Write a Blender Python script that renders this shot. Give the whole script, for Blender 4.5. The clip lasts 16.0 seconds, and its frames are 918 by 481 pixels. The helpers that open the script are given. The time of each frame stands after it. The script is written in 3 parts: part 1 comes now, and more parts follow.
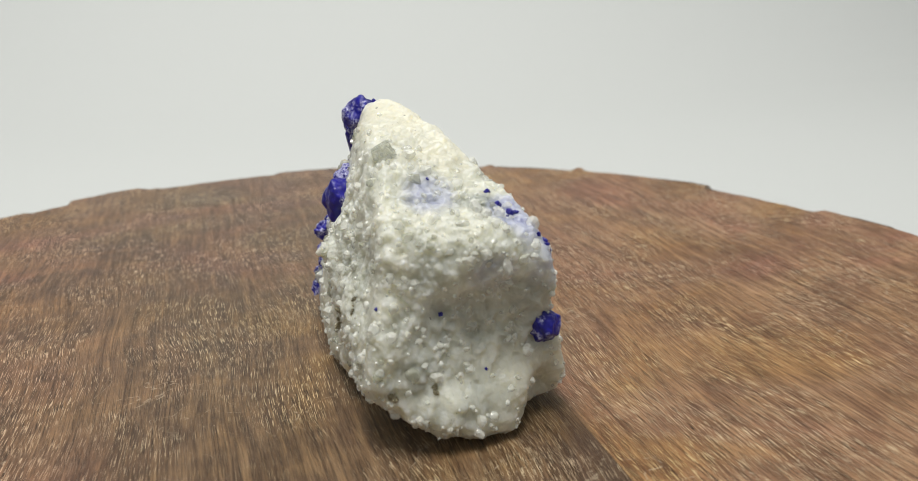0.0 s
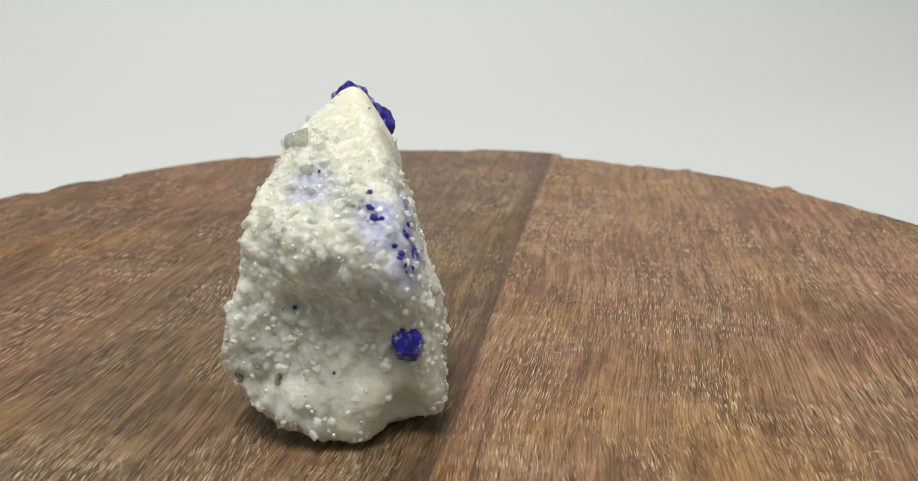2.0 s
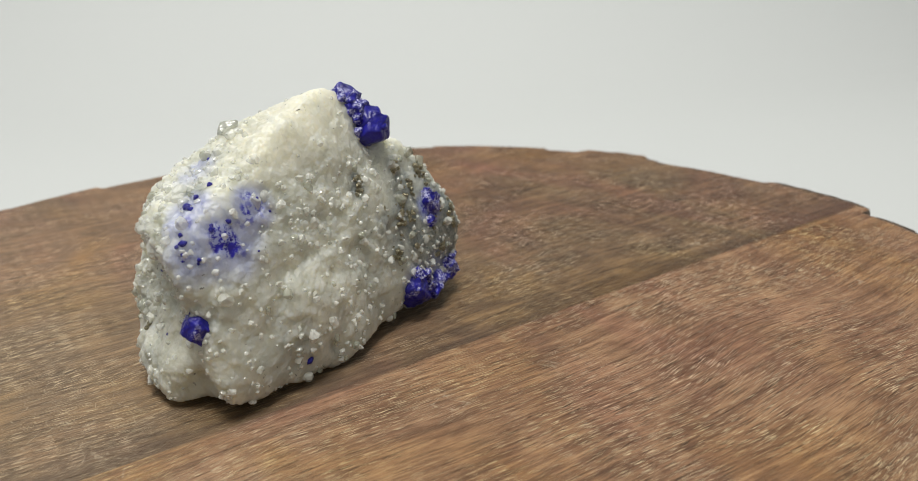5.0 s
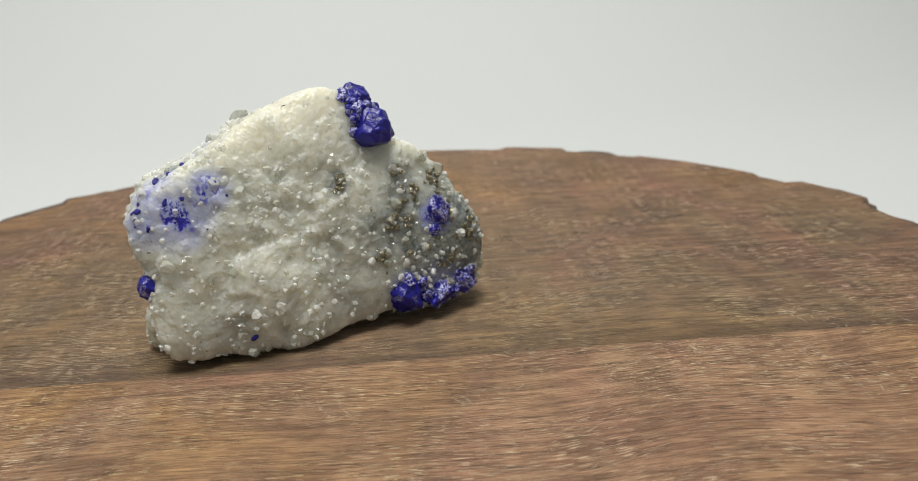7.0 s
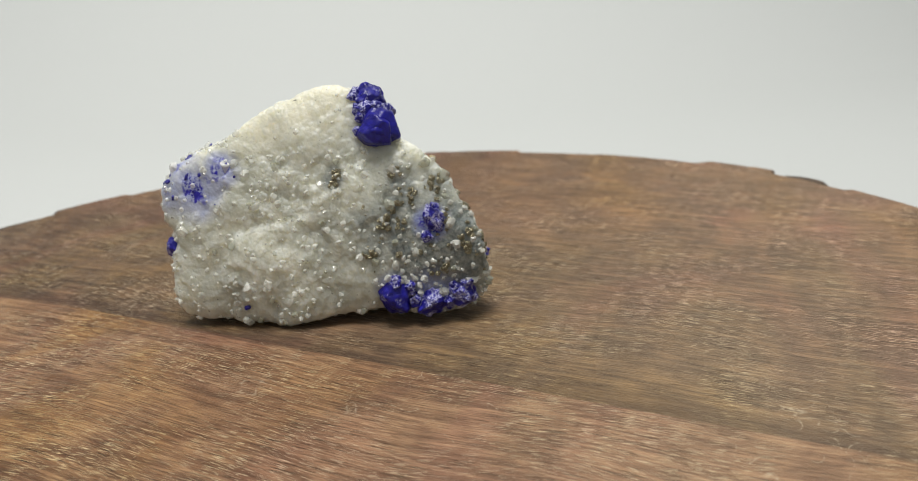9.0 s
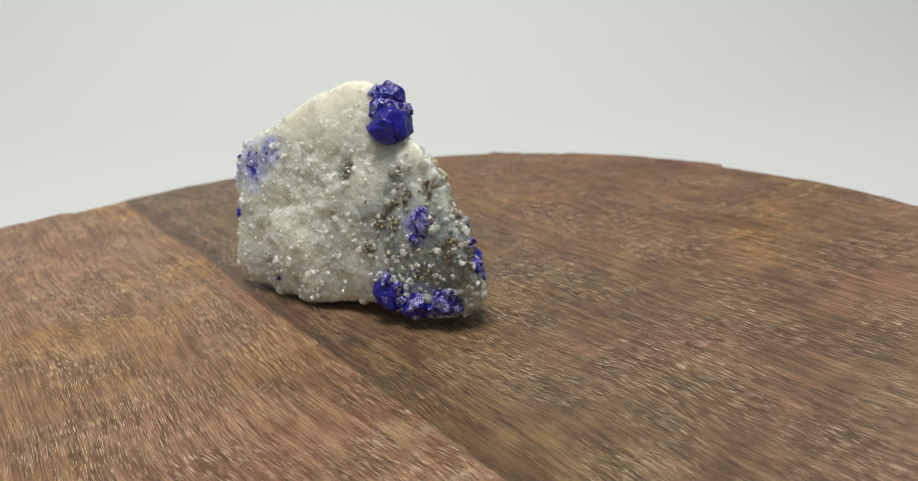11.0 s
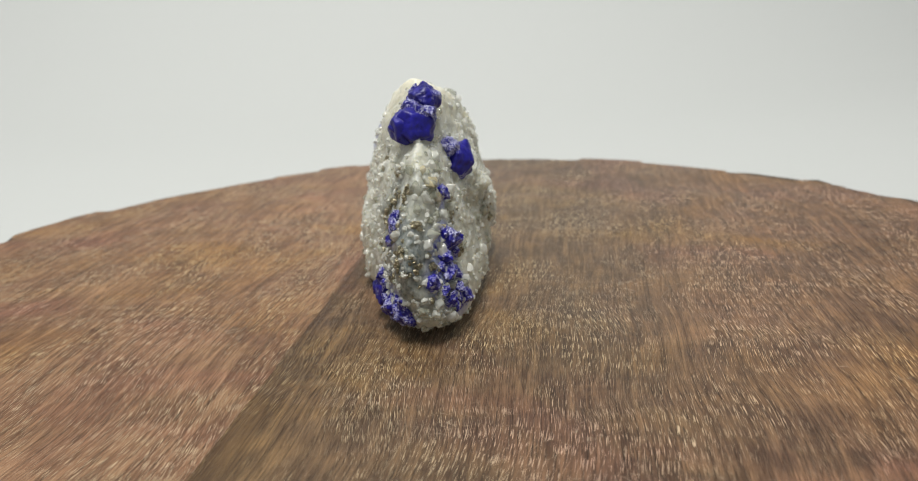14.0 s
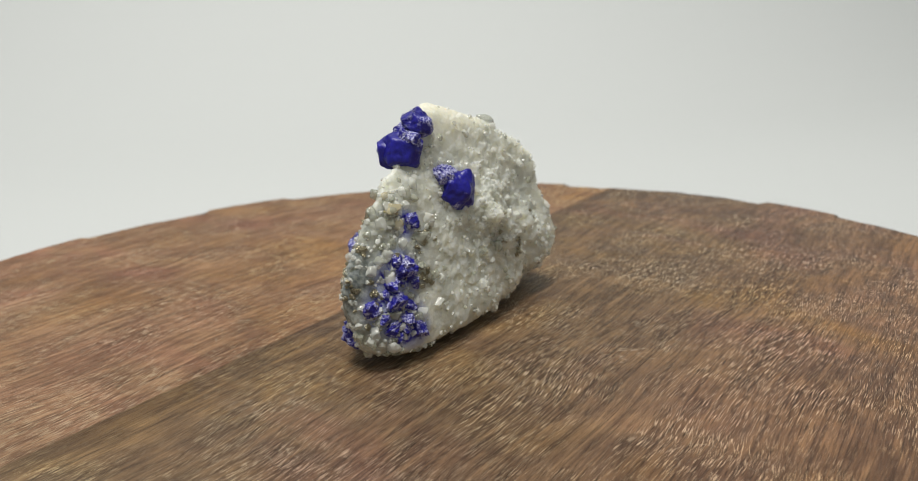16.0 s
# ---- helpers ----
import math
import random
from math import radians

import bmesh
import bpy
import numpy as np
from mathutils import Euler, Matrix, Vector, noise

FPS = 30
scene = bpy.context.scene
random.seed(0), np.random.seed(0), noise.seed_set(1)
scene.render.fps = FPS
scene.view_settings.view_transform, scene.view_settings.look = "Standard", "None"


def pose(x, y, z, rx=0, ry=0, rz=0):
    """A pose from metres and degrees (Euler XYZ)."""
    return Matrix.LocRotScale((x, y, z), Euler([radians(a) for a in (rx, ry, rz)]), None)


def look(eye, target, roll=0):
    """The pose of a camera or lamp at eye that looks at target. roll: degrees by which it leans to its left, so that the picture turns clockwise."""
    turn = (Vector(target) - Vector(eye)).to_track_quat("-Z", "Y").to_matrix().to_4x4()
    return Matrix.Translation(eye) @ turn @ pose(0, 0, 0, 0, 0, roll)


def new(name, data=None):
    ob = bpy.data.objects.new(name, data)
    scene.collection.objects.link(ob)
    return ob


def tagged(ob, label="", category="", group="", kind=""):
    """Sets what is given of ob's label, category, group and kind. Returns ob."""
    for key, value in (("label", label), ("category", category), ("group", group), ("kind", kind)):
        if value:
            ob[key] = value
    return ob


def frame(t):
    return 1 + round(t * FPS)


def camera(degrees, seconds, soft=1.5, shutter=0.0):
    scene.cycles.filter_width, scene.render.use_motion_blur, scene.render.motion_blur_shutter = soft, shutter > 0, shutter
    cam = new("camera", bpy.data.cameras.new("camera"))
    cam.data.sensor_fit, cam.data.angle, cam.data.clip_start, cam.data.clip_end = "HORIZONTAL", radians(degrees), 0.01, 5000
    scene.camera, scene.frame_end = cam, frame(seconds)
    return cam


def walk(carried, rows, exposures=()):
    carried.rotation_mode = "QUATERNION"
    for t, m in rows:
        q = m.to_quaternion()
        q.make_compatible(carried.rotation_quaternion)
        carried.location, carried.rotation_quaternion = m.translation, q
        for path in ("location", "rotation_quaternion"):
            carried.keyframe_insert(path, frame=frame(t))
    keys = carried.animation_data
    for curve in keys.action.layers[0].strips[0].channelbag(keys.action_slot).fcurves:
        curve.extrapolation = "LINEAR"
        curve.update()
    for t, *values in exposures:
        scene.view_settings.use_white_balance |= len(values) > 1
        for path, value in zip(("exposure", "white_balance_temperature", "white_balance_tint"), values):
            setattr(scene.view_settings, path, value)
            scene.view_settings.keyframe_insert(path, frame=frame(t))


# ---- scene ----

from mathutils.bvhtree import BVHTree

# ---------------------------------------------------------------- camera
EYE_BACK, EYE_UP = 0.1703, 0.0754     # metres behind the turning axis and above the board
# seconds, turn of the board, yaw, pitch and roll of the camera (degrees)
ROWS = [
    (0.0, 0.00, -6.92, -18.68, 1.79),
    (0.5, 7.15, -6.46, -18.98, 1.81),
    (1.0, 14.33, -6.22, -19.05, 1.69),
    (1.5, 21.54, -6.16, -19.41, 1.47),
    (2.0, 28.64, -5.93, -19.58, 1.47),
    (2.5, 35.82, -5.87, -19.52, 1.47),
    (3.0, 43.04, -5.80, -19.51, 1.53),
    (3.5, 50.23, -5.50, -19.49, 1.58),
    (4.0, 57.40, -5.54, -19.47, 1.83),
    (6.5, 94.76, -4.69, -18.96, 1.94),
    (7.0, 102.01, -4.71, -18.96, 1.97),
    (7.5, 109.22, -4.68, -18.88, 2.00),
    (8.0, 116.48, -4.69, -18.79, 2.12),
    (8.5, 123.87, -4.50, -18.67, 2.38),
    (9.0, 131.31, -4.66, -18.79, 2.35),
    (11.5, 167.28, -4.54, -18.69, 2.44),
    (12.0, 174.65, -4.44, -18.61, 2.65),
    (12.5, 182.11, -4.47, -18.55, 2.76),
    (13.0, 189.61, -4.60, -18.68, 2.74),
    (13.5, 196.74, -4.57, -18.72, 2.60),
    (14.0, 204.03, -4.61, -18.61, 2.50),
    (14.5, 211.39, -4.91, -18.58, 2.61),
    (15.0, 218.72, -5.91, -17.59, 2.21),
    (15.5, 225.88, -6.33, -17.02, 2.24),
    (16.0, 232.85, -6.34, -16.98, 2.38),
]
cam = camera(60.5, 16.0, soft=0.8)
cam.data.dof.use_dof, cam.data.dof.focus_distance, cam.data.dof.aperture_fstop = True, 0.155, 22.0
walk(cam, [(t, pose(0, -EYE_BACK, EYE_UP, 90 + pitch, roll, yaw)) for t, turn, yaw, pitch, roll in ROWS])

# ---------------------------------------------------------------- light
# even grey fill added in place of the unseen surroundings
world = bpy.data.worlds.new("ambient_fill")
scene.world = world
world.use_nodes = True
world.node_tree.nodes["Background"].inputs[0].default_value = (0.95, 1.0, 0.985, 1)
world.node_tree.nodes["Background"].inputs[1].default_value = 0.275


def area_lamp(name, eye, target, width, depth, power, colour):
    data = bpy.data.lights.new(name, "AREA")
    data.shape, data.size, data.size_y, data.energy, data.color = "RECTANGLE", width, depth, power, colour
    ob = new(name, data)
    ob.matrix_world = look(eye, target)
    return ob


# unseen soft source overhead and to the left, its form assumed
area_lamp("overhead_soft_lamp", (-0.13, -0.24, 2.0), (0, 0.08, 0), 0.85, 0.85, 45.0, (1.0, 0.98, 0.94))


# ---------------------------------------------------------------- material helpers
class Nodes:
    """A small writer of node materials."""

    def __init__(self, name):
        self.mat = bpy.data.materials.new(name)
        self.mat.use_nodes = True
        self.tree = self.mat.node_tree
        self.bsdf = self.tree.nodes["Principled BSDF"]

    def add(self, kind, **sockets):
        n = self.tree.nodes.new(kind)
        for key, v in sockets.items():
            self.put(n.inputs[key.replace("_", " ")], v)
        return n

    def put(self, socket, v):
        if hasattr(v, "is_output"):
            self.tree.links.new(v, socket)
        elif hasattr(v, "inputs"):
            self.tree.links.new(v.outputs[0], socket)
        else:
            socket.default_value = v

    def set(self, **sockets):
        for key, v in sockets.items():
            self.put(self.bsdf.inputs[key.replace("_", " ")], v)

    def coords(self, scale=(1, 1, 1), turn=0.0):
        t = self.add("ShaderNodeTexCoord")
        m = self.add("ShaderNodeMapping")
        self.tree.links.new(t.outputs["Object"], m.inputs["Vector"])
        m.inputs["Rotation"].default_value = (0, 0, radians(turn))
        m.inputs["Scale"].default_value = scale
        return m.outputs[0]

    def noise(self, vec, scale, detail=3.0, rough=0.55, warp=0.0):
        n = self.add("ShaderNodeTexNoise", Vector=vec, Scale=scale, Detail=detail, Roughness=rough, Distortion=warp)
        return n.outputs["Fac"]

    def ramp(self, fac, *stops):
        n = self.add("ShaderNodeValToRGB", Fac=fac)
        e = n.color_ramp.elements
        while len(e) < len(stops):
            e.new(0.5)
        for el, (pos, c) in zip(e, stops):
            el.position = pos
            el.color = (c, c, c, 1) if isinstance(c, (int, float)) else (*c, 1)
        return n.outputs[0]

    def mix(self, fac, a, b, mode="MIX"):
        n = self.tree.nodes.new("ShaderNodeMix")
        n.data_type, n.blend_type = "RGBA", mode
        for s, v in ((n.inputs[0], fac), (n.inputs[6], a), (n.inputs[7], b)):
            if isinstance(v, tuple):
                v = (*v, 1)
            self.put(s, v)
        return n.outputs[2]

    def math(self, op, a, b=0.0):
        n = self.tree.nodes.new("ShaderNodeMath")
        n.operation = op
        self.put(n.inputs[0], a)
        self.put(n.inputs[1], b)
        return n.outputs[0]

    def bump(self, height, strength, distance):
        n = self.add("ShaderNodeBump", Height=height, Strength=strength, Distance=distance)
        return n.outputs[0]


# ---------------------------------------------------------------- materials
GRAIN_TURN = 11.1      # the wood's grain runs along this line, degrees off the board's y


def wood(name, dark, mid, light, seed):
    m = Nodes(name)
    base = m.coords((1, 1, 1), -GRAIN_TURN)
    shift = m.add("ShaderNodeMapping", Vector=base)
    shift.inputs["Location"].default_value = (seed * 0.37, seed * 0.61, 0)
    # the grain wanders round old knots
    drift = m.add("ShaderNodeTexNoise", Vector=shift.outputs[0], Scale=17.0, Detail=1.0)
    bent = m.add("ShaderNodeVectorMath", Vector=drift.outputs["Color"])
    bent.operation = "SUBTRACT"
    bent.inputs[1].default_value = (0.5, 0.5, 0.5)
    sway = m.add("ShaderNodeVectorMath", Vector=bent.outputs[0])
    sway.operation = "MULTIPLY"
    sway.inputs[1].default_value = (0.008, 0.0, 0.0)
    total = m.add("ShaderNodeVectorMath", Vector=shift.outputs[0])
    m.put(total.inputs[1], sway.outputs[0])
    vec = total.outputs[0]

    def along(sx, sy, bend=0.0):
        s = m.add("ShaderNodeMapping", Vector=vec)
        s.inputs["Rotation"].default_value = (0, 0, radians(bend))
        s2 = m.add("ShaderNodeMapping", Vector=s.outputs[0])
        s2.inputs["Scale"].default_value = (sx, sy, 20)
        return s2.outputs[0]

    broad = m.noise(along(22, 7), 1.0, 3.0, 0.6, 0.8)
    figure = m.noise(along(36, 48), 1.0, 4.0, 0.6, 1.0)
    mottle = m.noise(along(480, 62), 1.0, 4.0, 0.65, 0.6)
    bands = m.noise(along(170, 9), 1.0, 3.0, 0.6, 0.3)
    fibre = m.noise(along(4800, 90), 1.0, 3.0, 0.65, 0.2)
    lines = m.noise(along(2100, 16), 1.0, 3.0, 0.65, 0.25)
    hair_a = m.noise(along(6200, 260, 2), 1.0, 1.0, 0.5, 0.25)
    hair_b = m.noise(along(5600, 280, -9), 1.0, 1.0, 0.5, 0.25)
    stroke = m.noise(along(4400, 150, -2), 1.0, 2.0, 0.5, 0.2)
    deep = (dark[0] * 0.5, dark[1] * 0.45, dark[2] * 0.45)
    c = m.mix(m.ramp(broad, (0.3, 0.0), (0.7, 1.0)), dark, mid)
    c = m.mix(m.math("MULTIPLY", m.ramp(figure, (0.42, 0.0), (0.7, 1.0)), 0.7), c, light)
    c = m.mix(m.ramp(mottle, (0.36, 0.62), (0.5, 0.0)), c, deep)
    c = m.mix(m.ramp(mottle, (0.52, 0.0), (0.66, 0.6)), c, light)
    c = m.mix(m.ramp(bands, (0.52, 0.0), (0.75, 0.36)), c, deep)
    c = m.mix(m.ramp(fibre, (0.34, 0.55), (0.48, 0.0)), c, deep)
    c = m.mix(m.ramp(lines, (0.38, 0.6), (0.48, 0.0)), c, deep)
    c = m.mix(m.ramp(lines, (0.55, 0.0), (0.7, 0.3)), c, light)
    # dark open pores, pale raised fibres with glints painted in, thick here and thin there
    area = m.ramp(m.noise(along(55, 38), 1.0, 3.0, 0.6), (0.4, 0.12), (0.6, 1.0))
    dim = m.math("MULTIPLY", m.ramp(stroke, (0.33, 0.9), (0.4, 0.0)), m.math("ADD", m.math("MULTIPLY", area, 0.6), 0.4))
    c = m.mix(dim, c, (0.026, 0.014, 0.009))
    crossed = m.ramp(m.noise(along(24, 30), 1.0, 2.0, 0.5), (0.5, 0.0), (0.58, 1.0))
    hair = m.math("MAXIMUM", m.math("MULTIPLY", m.ramp(hair_a, (0.59, 0.0), (0.63, 1.0)), m.math("SUBTRACT", 1.0, m.math("MULTIPLY", crossed, 0.7))), m.math("MULTIPLY", m.ramp(hair_b, (0.59, 0.0), (0.63, 1.0)), crossed))
    hair = m.math("MULTIPLY", hair, area)
    c = m.mix(m.math("MULTIPLY", hair, 0.9), c, (0.72, 0.57, 0.37))
    # a dark streak of heartwood follows the seam
    t = m.add("ShaderNodeTexCoord")
    turned = m.add("ShaderNodeMapping", Vector=t.outputs["Object"])
    turned.inputs["Rotation"].default_value = (0, 0, radians(-GRAIN_TURN))
    sep = m.add("ShaderNodeSeparateXYZ", Vector=turned)
    off = m.math("SUBTRACT", sep.outputs[0], SEAM[0] * math.cos(radians(GRAIN_TURN)) + SEAM[1] * math.sin(radians(GRAIN_TURN)))
    span = off
    off = m.math("ADD", m.math("MULTIPLY", span, 55.0), m.math("MULTIPLY", m.math("SUBTRACT", bands, 0.5), 0.55))
    streak = m.ramp(m.math("ADD", off, 0.5), (0.15, 0.0), (0.4, 0.5), (0.5, 0.62), (0.56, 0.0))
    c = m.mix(streak, c, (0.065, 0.035, 0.024))
    # away from the seam the dark plank turns redder; rosy and golden clouds lie over both
    far = m.ramp(m.math("MULTIPLY", m.math("ADD", span, 0.15), 6.0), (0.25, 1.0), (0.5, 0.0))
    c = m.mix(m.math("MULTIPLY", far, 0.8), c, (1.16, 1.0, 1.02), "MULTIPLY")
    hue = m.noise(along(11, 16), 1.0, 3.0, 0.6, 0.8)
    c = m.mix(m.ramp(hue, (0.5, 0.0), (0.66, 0.9)), c, (1.1, 0.92, 1.05), "MULTIPLY")
    c = m.mix(m.ramp(hue, (0.34, 0.9), (0.48, 0.0)), c, (1.08, 1.02, 0.74), "MULTIPLY")
    # curly scratches, broken by the fibres
    curl = m.noise(vec, 85.0 + 9 * seed, 1.0, 0.5, 0.6)
    scratch = m.ramp(curl, (0.494, 0.0), (0.4985, 1.0), (0.5015, 1.0), (0.506, 0.0))
    patch = m.ramp(m.noise(vec, 24.0, 2.0), (0.52, 0.0), (0.6, 1.0))
    scratch = m.math("MULTIPLY", m.math("MULTIPLY", scratch, patch), m.ramp(m.noise(vec, 900.0, 2.0), (0.45, 0.0), (0.6, 0.6)))
    c = m.mix(scratch, c, (0.6, 0.5, 0.36))
    m.set(Base_Color=c)
    rough = m.math("ADD", m.math("MULTIPLY", figure, 0.25), 0.45)
    # the fibres scatter light across the grain, so the wood glows golden when seen from the side
    across = m.add("ShaderNodeTangent")
    across.direction_type, across.uv_map = "UV_MAP", "grain"
    m.set(Roughness=rough, Specular_IOR_Level=0.9, Specular_Tint=(1.0, 0.83, 0.6, 1), Anisotropic=0.9, Tangent=across)
    height = m.math("SUBTRACT", m.math("ADD", fibre, m.math("MULTIPLY", hair, 0.7)), dim)
    m.set(Normal=m.bump(height, 0.8, 0.0004))
    return m.mat


SEAM = (0.0282, -0.0195)      # a point on the seam between the reddish and the dark plank
WOOD_RED = wood("reddish_wood", (0.162, 0.078, 0.045), (0.266, 0.137, 0.078), (0.46, 0.276, 0.152), 1)
WOOD_DARK = wood("dark_wood", (0.088, 0.052, 0.033), (0.16, 0.095, 0.056), (0.31, 0.194, 0.1), 2)


def bark_wood():
    m = Nodes("bark")
    v = m.coords()
    n = m.noise(v, 220.0, 5.0, 0.65)
    m.set(Base_Color=m.ramp(n, (0.3, (0.05, 0.034, 0.024)), (0.7, (0.14, 0.098, 0.066))), Roughness=0.85)
    m.set(Normal=m.bump(n, 0.8, 0.0015))
    return m.mat


BARK = bark_wood()


def paper():
    m = Nodes("white_paper")
    n = m.noise(m.coords(), 900.0, 3.0)
    m.set(Base_Color=m.mix(m.ramp(n, (0.3, 0.0), (0.7, 1.0)), (0.53, 0.545, 0.535), (0.55, 0.565, 0.555)), Roughness=0.75)
    m.set(Normal=m.bump(n, 0.1, 0.0002))
    return m.mat


PAPER = paper()


def marble():
    """White sugary marble; the mesh's own attribute holds where blue, grey and cream mineral lies in it."""
    m = Nodes("sugary_marble")
    v = m.coords()
    a = m.add("ShaderNodeAttribute")
    a.attribute_name = "mineral"
    s = m.add("ShaderNodeSeparateColor", Color=a.outputs["Color"])
    blue, grey, cream = s.outputs[0], s.outputs[1], s.outputs[2]
    cloud = m.noise(v, 240.0, 4.0, 0.6)
    veil = m.noise(v, 70.0, 3.0, 0.6, 0.5)
    grain = m.noise(v, 1300.0, 3.0, 0.6)
    c = m.mix(m.ramp(cloud, (0.35, 0.0), (0.7, 1.0)), (0.54, 0.545, 0.465), (0.74, 0.735, 0.635))
    c = m.mix(m.ramp(veil, (0.46, 0.0), (0.68, 0.7)), c, (0.47, 0.485, 0.425))
    c = m.mix(m.math("MULTIPLY", cream, 0.85), c, (0.71, 0.685, 0.56))
    speck = m.ramp(grain, (0.42, 0.0), (0.6, 1.0))
    c = m.mix(m.math("MULTIPLY", grey, m.math("ADD", m.math("MULTIPLY", speck, 0.25), 0.7)), c, (0.12, 0.145, 0.15))
    tint = m.ramp(blue, (0.0, 0.0), (0.4, 0.6), (1.0, 0.9))
    c = m.mix(tint, c, (0.3, 0.335, 0.57))
    hot = m.math("MULTIPLY", m.ramp(blue, (0.5, 0.0), (0.8, 1.0)), m.ramp(m.noise(v, 800.0, 4.0, 0.7), (0.47, 0.0), (0.53, 1.0)))
    c = m.mix(hot, c, (0.02, 0.014, 0.33))
    rust = m.ramp(m.noise(v, 75.0, 4.0, 0.7, 1.0), (0.63, 0.0), (0.78, 0.3))
    c = m.mix(rust, c, (0.62, 0.53, 0.36))
    soot = m.math("MULTIPLY", m.ramp(m.noise(v, 1100.0, 2.0), (0.7, 0.0), (0.74, 0.9)), m.ramp(veil, (0.45, 0.0), (0.6, 1.0)))
    c = m.mix(soot, c, (0.05, 0.045, 0.04))
    m.set(Base_Color=c, Roughness=m.math("ADD", m.math("MULTIPLY", grain, 0.4), 0.22), Specular_IOR_Level=0.45)
    m.set(Subsurface_Weight=1.0, Subsurface_Scale=0.006)
    m.bsdf.inputs["Subsurface Radius"].default_value = (1.0, 0.95, 0.8)
    cells = m.add("ShaderNodeTexVoronoi", Vector=v, Scale=1300.0)
    m.set(Normal=m.bump(m.math("SUBTRACT", grain, cells.outputs["Distance"]), 0.4, 0.0003))
    return m.mat


MARBLE = marble()


def blue_mineral():
    m = Nodes("ultramarine_crystal")
    v = m.coords()
    n = m.noise(v, 420.0, 4.0, 0.6)
    dust = m.noise(v, 260.0, 5.0, 0.7, 0.6)
    fine = m.noise(v, 2600.0, 3.0, 0.6)
    c = m.mix(m.ramp(n, (0.3, 0.0), (0.7, 1.0)), (0.006, 0.004, 0.11), (0.014, 0.011, 0.32))
    a = m.add("ShaderNodeAttribute")
    a.attribute_name = "dusty"
    cover = m.ramp(m.math("ADD", m.math("MULTIPLY", dust, 0.75), m.math("MULTIPLY", m.math("SUBTRACT", a.outputs["Fac"], 0.5), 0.75)), (0.36, 0.0), (0.5, 1.0))
    cover = m.math("MULTIPLY", cover, m.ramp(fine, (0.44, 0.0), (0.56, 1.0)))
    c = m.mix(m.math("MULTIPLY", cover, 0.85), c, (0.5, 0.5, 0.7))
    m.set(Base_Color=c, Roughness=m.math("ADD", m.math("MULTIPLY", n, 0.3), 0.18), Specular_IOR_Level=0.45)
    m.set(Normal=m.bump(m.math("ADD", n, m.math("MULTIPLY", fine, 0.5)), 0.4, 0.0004))
    return m.mat


BLUE = blue_mineral()


def glassy(name, colour):
    m = Nodes(name)
    v = m.coords()
    info = m.add("ShaderNodeObjectInfo")
    geo = m.add("ShaderNodeNewGeometry")
    n = m.noise(v, 1500.0, 3.0)
    r = m.math("FRACT", m.math("ADD", info.outputs["Random"], geo.outputs["Random Per Island"]))
    c = m.mix(r, colour, (colour[0] * 0.72, colour[1] * 0.73, colour[2] * 0.7))
    m.set(Base_Color=c, Roughness=m.math("ADD", m.math("MULTIPLY", n, 0.2), 0.03), IOR=1.75, Alpha=0.5)
    m.set(Normal=m.bump(n, 0.3, 0.0002))
    return m.mat


CALCITE = glassy("clear_calcite", (0.95, 0.95, 0.89))
SMOKY = glassy("smoky_calcite", (0.5, 0.51, 0.41))
HONEY = glassy("honey_calcite", (0.72, 0.62, 0.38))


def pyrite():
    m = Nodes("tarnished_pyrite")
    n = m.noise(m.coords(), 1600.0, 4.0, 0.6)
    m.set(Base_Color=m.ramp(n, (0.4, (0.07, 0.066, 0.05)), (0.62, (0.6, 0.54, 0.36))), Metallic=0.85, Roughness=0.3)
    m.set(Normal=m.bump(n, 0.6, 0.0003))
    return m.mat


PYRITE = pyrite()


# ---------------------------------------------------------------- mesh helpers
def mesh_from(name, verts, faces, material, smooth=True):
    me = bpy.data.meshes.new(name)
    me.from_pydata([tuple(v) for v in verts], [], [tuple(f) for f in faces])
    me.materials.append(material)
    if smooth:
        me.polygons.foreach_set("use_smooth", [True] * len(me.polygons))
    me.update()
    return me


def child(name, me, parent, at=None, label="", kind=""):
    ob = new(name, me)
    ob.parent = parent
    if at is not None:
        ob.matrix_basis = at
    return tagged(ob, label, kind=kind)


def unit_sphere(steps):
    bm = bmesh.new()
    bmesh.ops.create_icosphere(bm, subdivisions=steps, radius=1.0)
    v = np.array([p.co[:] for p in bm.verts])
    f = [[p.index for p in face.verts] for face in bm.faces]
    bm.free()
    return v / np.linalg.norm(v, axis=1, keepdims=True), f


def heading(az, el):
    az, el = np.radians(az), np.radians(el)
    return np.stack([np.cos(el) * np.cos(az), np.cos(el) * np.sin(az), np.sin(el)], -1)


def cut_radius(u, cuts, power):
    """How far a block reaches along u, once planes (azimuth, elevation, distance) have cut it, with rounded edges."""
    cuts = np.array(cuts)
    c = np.maximum(u @ heading(cuts[:, 0], cuts[:, 1]).T, 0) / cuts[:, 2]
    return ((c ** power).sum(-1) + 1e-30) ** (-1.0 / power)


